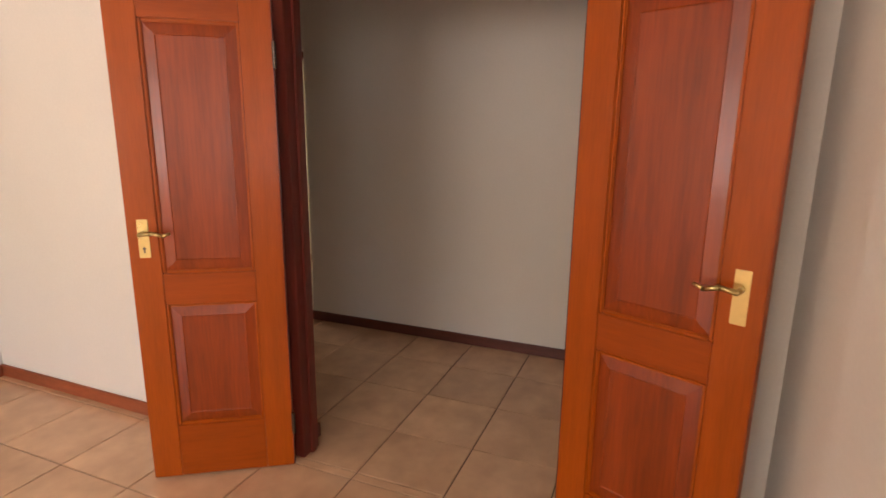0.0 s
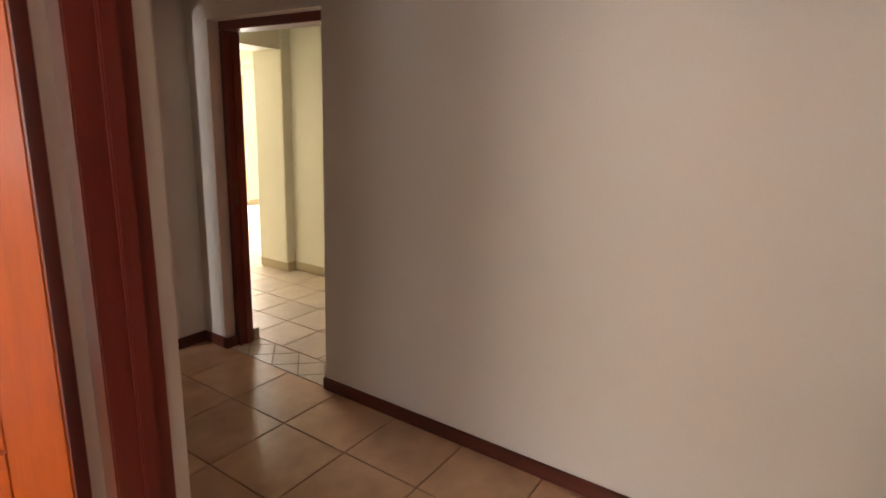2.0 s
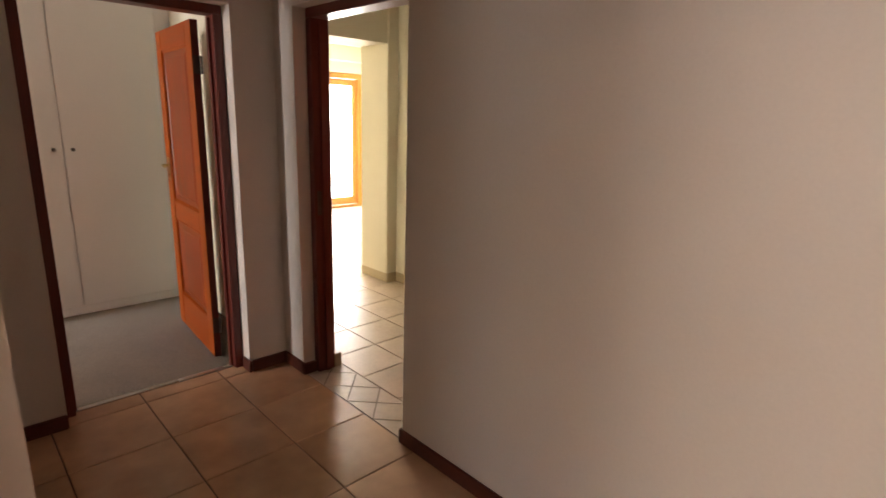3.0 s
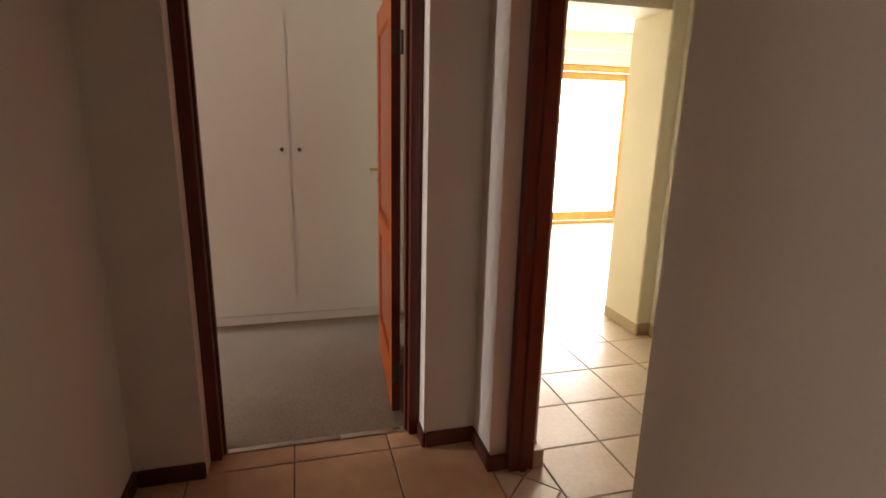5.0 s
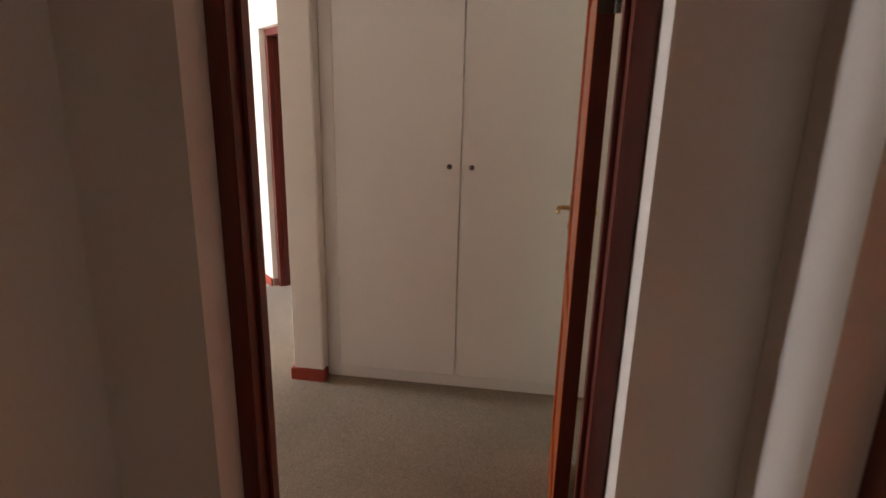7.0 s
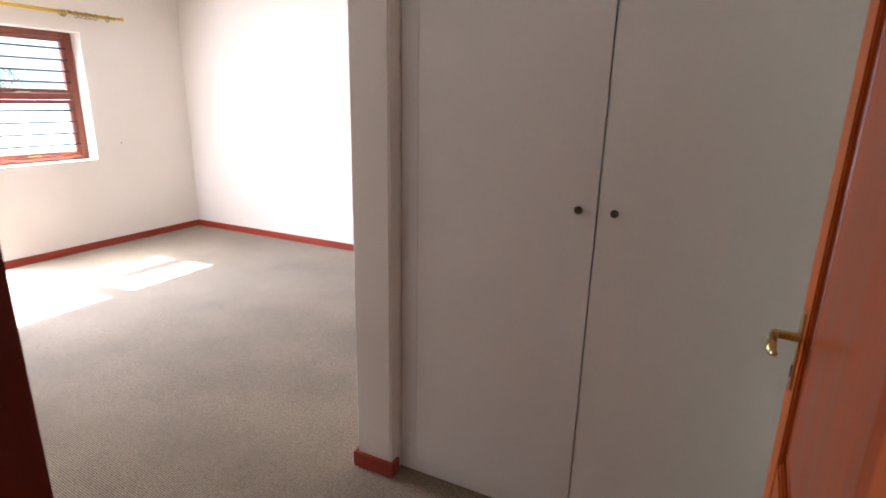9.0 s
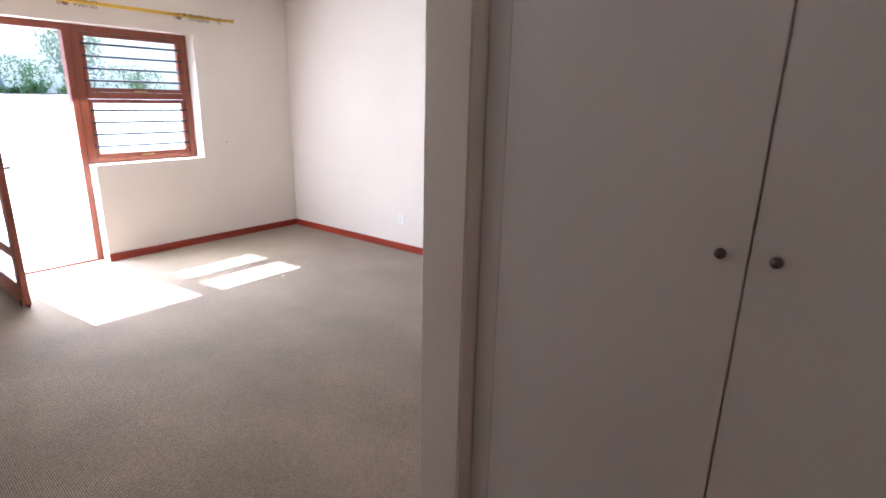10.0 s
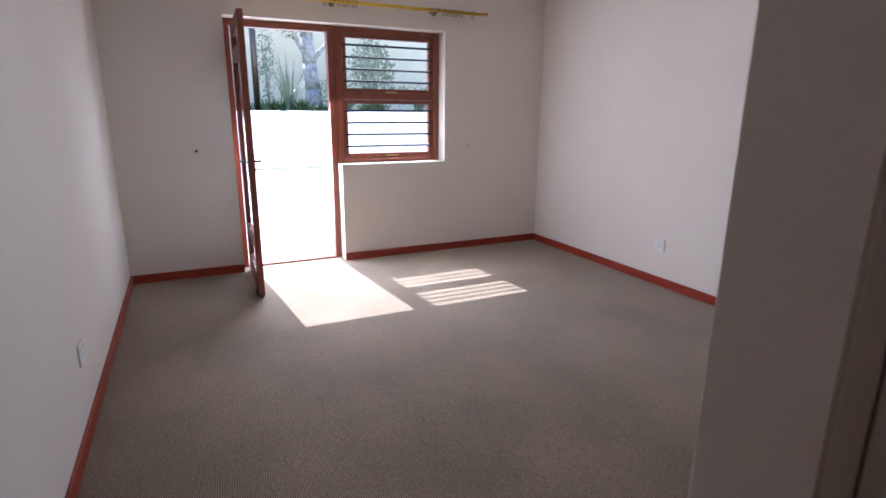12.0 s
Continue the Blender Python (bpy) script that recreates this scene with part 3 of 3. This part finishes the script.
# ---- living room ----
def sliding_door():
    ob = thing("sliding_door", pose(6.15, 9.20, 0))
    w, h = 2.05, 2.185
    part("frame", boxes((0, -0.05, 0, 0.07, 0.05, h), (w - 0.07, -0.05, 0, w, 0.05, h), (0.0705, -0.05, h - 0.08, w - 0.0705, 0.05, h),
                        (0.0705, -0.05, 0, w - 0.0705, 0.05, 0.04)), PINE, ob, "", 0.004)
    for x0, x1, y in ((0.072, w * 0.42, -0.018), (w * 0.36, w - 0.072, 0.024)):
        s = part("leaf", boxes((x0, y - 0.018, 0.045, x0 + 0.085, y + 0.018, h - 0.085), (x1 - 0.085, y - 0.018, 0.045, x1, y + 0.018, h - 0.085),
                               (x0 + 0.0855, y - 0.018, 0.045, x1 - 0.0855, y + 0.018, 0.17), (x0 + 0.0855, y - 0.018, h - 0.19, x1 - 0.0855, y + 0.018, h - 0.085)),
                 PINE, ob, "", 0.004)
        p = part("pane", boxes((x0 + 0.086, y - 0.003, 0.17, x1 - 0.086, y + 0.003, h - 0.19)), GLASS, s)
        p.visible_shadow = False
    return tagged(ob, "golden timber framed sliding glass door, closed", "door", "", "structure")


sliding_door()


def curtain_track():
    """White rail on short brackets over the sliding door."""
    ob = thing("curtain_track", pose(5.9, 9.05, 2.36))
    bm = bmesh.new()
    tube(bm, (0, 0, 0), (2.42, 0, 0), 0.013)
    part("rail", bm, WHITE, ob, "", 0, True)
    for x in (0.0, 2.42):
        bm = bmesh.new()
        bmesh.ops.create_uvsphere(bm, u_segments=12, v_segments=8, radius=0.02, matrix=Matrix.Translation((x, 0, 0)))
        part("finial", bm, WHITE, ob, "", 0, True)
    for x in (0.12, 1.21, 2.3):
        bm = bmesh.new()
        tube(bm, (x, 0, 0), (x, 0.0595, 0), 0.008)
        tube(bm, (x, 0.052, 0), (x, 0.0595, 0), 0.022)
        part("bracket", bm, WHITE, ob, "", 0, True)
    return tagged(ob, "white curtain rail on the wall over the sliding door", "curtain rail")


curtain_track()

# ---- garden ----
slab("pool_water", (-11.6, 0.5, -0.119, -6.3, 6.15, -0.105), WATER, "turquoise swimming pool water", "water")
slab("pool_coping", (-12.0, 0.2, -0.12, -11.6, 13, -0.06), PAVE, "pale concrete pool edge", "kerb")
bm = bmesh.new()
prof = [(-12.6, -0.13), (-13.4, 0.06), (-15.2, 0.66), (-16.8, 1.28), (-17.4, 1.39), (-17.4, -0.13)]
ring0 = [bm.verts.new((x, -16, z)) for x, z in prof]
ring1 = [bm.verts.new((x, 34, z)) for x, z in prof]
for k in range(6):
    bm.faces.new((ring0[k], ring0[(k + 1) % 6], ring1[(k + 1) % 6], ring1[k]))
bm.faces.new(ring0), bm.faces.new(ring1[::-1])
bmesh.ops.recalc_face_normals(bm, faces=bm.faces)
tagged(part("paved_bank", bm, PAVE), "sunlit pale paved bank rising to the planting bed", "paving", "", "structure")
slab("planting_bed", (-26.0, -16, -0.12, -17.4, 34, 1.40), SOIL, "raised planting bed of brown soil", "soil")
slab("wall_boundary", (-26.3, -16, -0.12, -26.0, 40, 6.8), GARDENWALL, "cream plastered boundary wall behind the plants", "wall")


panel_door("living_room_door", 0.82, 2.03, leaf_pose(4.53, 3.352, 5.345, 3.30), "orange-red varnished timber door standing open behind the wall")


# ---- plants ----
def blade_clump(bm, cx, cy, cz, n, length, width, rng, lean=0.6, spread=0.1):
    """Strap leaves that rise from a spread base and arch over to a point."""
    for i in range(n):
        a = rng.uniform(0, 6.283)
        ln = length * rng.uniform(0.55, 1.1)
        k = lean * rng.uniform(0.15, 1.3)
        d = Vector((math.cos(a), math.sin(a), 0))
        s = Vector((-math.sin(a), math.cos(a), 0)) * width * rng.uniform(0.7, 1.2)
        p0 = Vector((cx, cy, cz)) + d * spread * rng.random() + s * rng.uniform(-2, 2)
        rows = []
        for j in range(5):
            u = j / 4
            c = p0 + d * ln * k * u ** 1.7 + Vector((0, 0, ln * (u - 0.45 * min(k, 1.1) * u ** 2.6)))
            w = s * (0.55 + 0.45 * math.sin(3.1416 * min(1, u * 1.2 + 0.15))) * (1 - u ** 3)
            rows.append((bm.verts.new(c - w), bm.verts.new(c + w)) if j < 4 else (bm.verts.new(c),))
        for j in range(3):
            bm.faces.new((rows[j][0], rows[j][1], rows[j + 1][1], rows[j + 1][0]))
        bm.faces.new((rows[3][0], rows[3][1], rows[4][0]))


def leaf_cloud(bm, cx, cy, cz, rx, ry, rz, n, size, rng):
    for i in range(n):
        u = Vector((rng.gauss(0, 1), rng.gauss(0, 1), rng.gauss(0, 1))).normalized() * rng.uniform(0.35, 1) ** 0.5
        c = Vector((cx + u.x * rx, cy + u.y * ry, cz + u.z * rz))
        m = Euler((rng.uniform(0, 6), rng.uniform(0, 6), rng.uniform(0, 6))).to_matrix()
        s = size * rng.uniform(0.6, 1.3)
        v = [bm.verts.new(c + m @ Vector(q)) for q in ((-s, 0, 0), (0, -s * 0.4, 0.1 * s), (s, 0, 0), (0, s * 0.4, 0.1 * s))]
        bm.faces.new(v)


rng = random.Random(4)
BED = 1.38


def tree(x, y, h, label):
    ob = thing("tree", pose(x, y, BED))
    bm = bmesh.new()
    pts = [(0, 0.10, -0.1), (0.02, 0.03, h * 0.12), (0.05, -0.06, h * 0.26), (0.0, -0.14, h * 0.40), (0.03, -0.02, h * 0.62)]
    rad = [0.44, 0.34, 0.31, 0.28, 0.20]
    for i in range(4):
        tube(bm, pts[i], pts[i + 1], rad[i], rad[i + 1], 14)
    trunk = part("trunk", bm, BARK, ob, "pale grey mottled bark trunk", 0, True)
    ends = []
    for q in ((0.3, 1.7, h * 0.52), (0.4, -1.1, h * 0.50)):
        s = Vector(pts[2])
        e = Vector(q)
        mid = (s + e) / 2 + Vector((0, 0, -0.12))
        bm = bmesh.new()
        tube(bm, s, mid, 0.13, 0.10, 10)
        tube(bm, mid, e, 0.10, 0.04, 10)
        part("limb", bm, BARK, trunk, "", 0, True)
        ends.append(e)
    for i in range(5):
        a = 6.283 * i / 5 + 0.4
        s = Vector(pts[3 + i % 2])
        e = s + Vector((math.cos(a) * 1.0, math.sin(a) * 1.5, h * (0.16 + 0.05 * (i % 3))))
        bm = bmesh.new()
        tube(bm, s, (s + e) / 2 + Vector((0, 0, 0.15)), 0.10, 0.07, 10)
        tube(bm, (s + e) / 2 + Vector((0, 0, 0.15)), e, 0.07, 0.03, 10)
        part("limb", bm, BARK, trunk, "", 0, True)
        ends.append(e)
    bm = bmesh.new()
    for e in ends:
        for k in range(3):
            o = e + Vector((rng.uniform(-.6, .6), rng.uniform(-.8, .8), rng.uniform(-.5, .6)))
            leaf_cloud(bm, o.x, o.y, o.z, 0.6, 0.7, 0.5, 130, 0.085, rng)
    part("crown", bm, LEAF, ob, "dark green leafy crown with gaps")
    return tagged(ob, label, "tree")


tree(-23.1, 11.08, 8.2, "tree with pale mottled trunk in the planting bed")


def shrub(name, x, y, r, h, mat, label, n=700, size=0.06):
    bm = bmesh.new()
    for k in range(5):
        leaf_cloud(bm, rng.uniform(-.5, .5) * r, rng.uniform(-.6, .6) * r, h * rng.uniform(0.35, 0.7), r * 0.6, r * 0.7, h * 0.4, n // 5, size, rng)
    for k in range(6):
        tube(bm, (0, 0, -0.05), (rng.uniform(-.4, .4) * r, rng.uniform(-.4, .4) * r, h * 0.7), 0.02, 0.008, 6)
    ob = part(name, bm, mat)
    ob.matrix_basis = pose(x, y, BED)
    return tagged(ob, label, "shrub")


def spiky(name, x, y, n, length, width, lean, spread, mat, label, group=""):
    bm = bmesh.new()
    blade_clump(bm, 0, 0, 0, n, length, width, rng, lean, spread)
    ob = part(name, bm, mat)
    ob.matrix_basis = pose(x, y, BED - 0.02)
    return tagged(ob, label, "plant", group)


spiky("spiky_plant", -21.5, 9.72, 46, 2.7, 0.03, 0.55, 0.25, LEAF2, "tall spiky grey-green sword-leaved plant in the bed")
spiky("spiky_plant", -22.2, 16.2, 60, 1.5, 0.035, 0.9, 0.2, LEAF2, "rounded spiky grey-green plant before the boundary wall")
for k in range(15):
    spiky("strappy_plant", -20.9 - rng.random() * 1.3, 7.6 + k * 0.48 + rng.uniform(-.2, .2), 60, rng.uniform(0.45, 0.9), 0.026, 1.05, 0.35, LEAF,
          "low green strappy plant along the bed's edge", "edging plants")
shrub("shrub", -22.6, 13.9, 1.4, 3.6, LEAF2, "loose grey-green shrub against the boundary wall", 1500, 0.10)
shrub("shrub", -21.6, 15.7, 1.1, 1.3, LEAF, "low dark green shrub in the bed")
shrub("shrub", -21.4, 11.9, 0.8, 1.3, LEAF, "low dark green shrub beside the tree")
shrub("shrub", -23.8, 9.2, 0.6, 4.4, LEAF2, "thin climbing shrub against the boundary wall", 420, 0.08)
bm = bmesh.new()
tube(bm, (0, 0, 0), (0, 0, 5.2), 0.13, 0.12, 12)
pole = part("garden_pole", bm, STEEL, None, "", 0, True)
pole.matrix_basis = pose(-21.5, 8.39, BED)
tagged(pole, "dark weathered pole standing in the planting bed", "pole")

# ---- tiles, laid last ----
TX, TY = 3.907, 1.90
JOINT = 0.0055
tile_meshes = {}


def tile_mesh(w, d, mat):
    key = (round(w, 3), round(d, 3), mat.name)
    if key not in tile_meshes:
        bm = bmesh.new()
        a, b, c = w / 2, d / 2, 0.003
        lo = [bm.verts.new(p) for p in ((-a, -b, -0.008), (a, -b, -0.008), (a, b, -0.008), (-a, b, -0.008))]
        mid = [bm.verts.new((v.co.x, v.co.y, -0.0025)) for v in lo]
        hi = [bm.verts.new((v.co.x - math.copysign(c, v.co.x), v.co.y - math.copysign(c, v.co.y), 0)) for v in lo]
        for p, q in ((lo, mid), (mid, hi)):
            for i in range(4):
                bm.faces.new((p[i], p[(i + 1) % 4], q[(i + 1) % 4], q[i]))
        bm.faces.new(hi)
        tile_meshes[key] = mesh_of("tile", bm, mat)
    return tile_meshes[key]


def lay(floor, x0, y0, x1, y1, ox, oy, TS=0.425, mat=TILE):
    i0, i1 = math.floor((x0 - ox) / TS), math.ceil((x1 - ox) / TS)
    j0, j1 = math.floor((y0 - oy) / TS), math.ceil((y1 - oy) / TS)
    for i in range(i0, i1):
        for j in range(j0, j1):
            a0, a1 = max(x0, ox + i * TS), min(x1, ox + (i + 1) * TS)
            b0, b1 = max(y0, oy + j * TS), min(y1, oy + (j + 1) * TS)
            if a1 - a0 < 0.02 or b1 - b0 < 0.02:
                continue
            t = new("tile", tile_mesh(a1 - a0 - JOINT, b1 - b0 - JOINT, mat))
            t.location = ((a0 + a1) / 2, (b0 + b1) / 2, 0)
            t.parent = floor


lay(floor_hall, WS0, -1.2, 4.310, 4.575, TX, TY)
lay(floor_first, -3.5, 0.33, WS0, 4.42, TX, TY)
lay(floor_living, 4.545, 1.8, 5.93, 5.651, 4.545, 4.283, 0.342, LTILE)
lay(floor_living, 4.545, 5.651, 9.4, 9.15, 4.545, 4.283, 0.342, LTILE)
# threshold border: squares set on their corners, with cut triangles along both edges
def cut_tile(points):
    bm = bmesh.new()
    c = Vector((sum(p[0] for p in points) / len(points), sum(p[1] for p in points) / len(points)))
    q = [c + (Vector(p) - c) * (1 - 0.006 / max(0.03, (Vector(p) - c).length)) for p in points]
    lo = [bm.verts.new((p.x, p.y, -0.008)) for p in q]
    hi = [bm.verts.new((p.x, p.y, 0.0)) for p in q]
    for i in range(len(q)):
        j = (i + 1) % len(q)
        bm.faces.new((lo[i], lo[j], hi[j], hi[i]))
    bm.faces.new(hi)
    bmesh.ops.recalc_face_normals(bm, faces=bm.faces)
    part("border_tile", bm, LTILE, floor_living)


EA, EM, EB = 4.312, 4.427, 4.542
for k in range(-1, 3):
    y = 3.526 + 0.24 * k
    if k >= 0:
        cut_tile(((EA, y), (EM, y - 0.12), (EB, y), (EM, y + 0.12)))
    lo_y, hi_y = max(y, OP0 + 0.005), min(y + 0.24, OP1 - 0.005)
    cut_tile(((EA, lo_y), (EM, y + 0.12), (EA, hi_y)))
    cut_tile(((EB, lo_y), (EB, hi_y), (EM, y + 0.12)))
cut_tile(((EM, 4.128), (EB, OP1 - 0.004), (EA, OP1 - 0.004)))
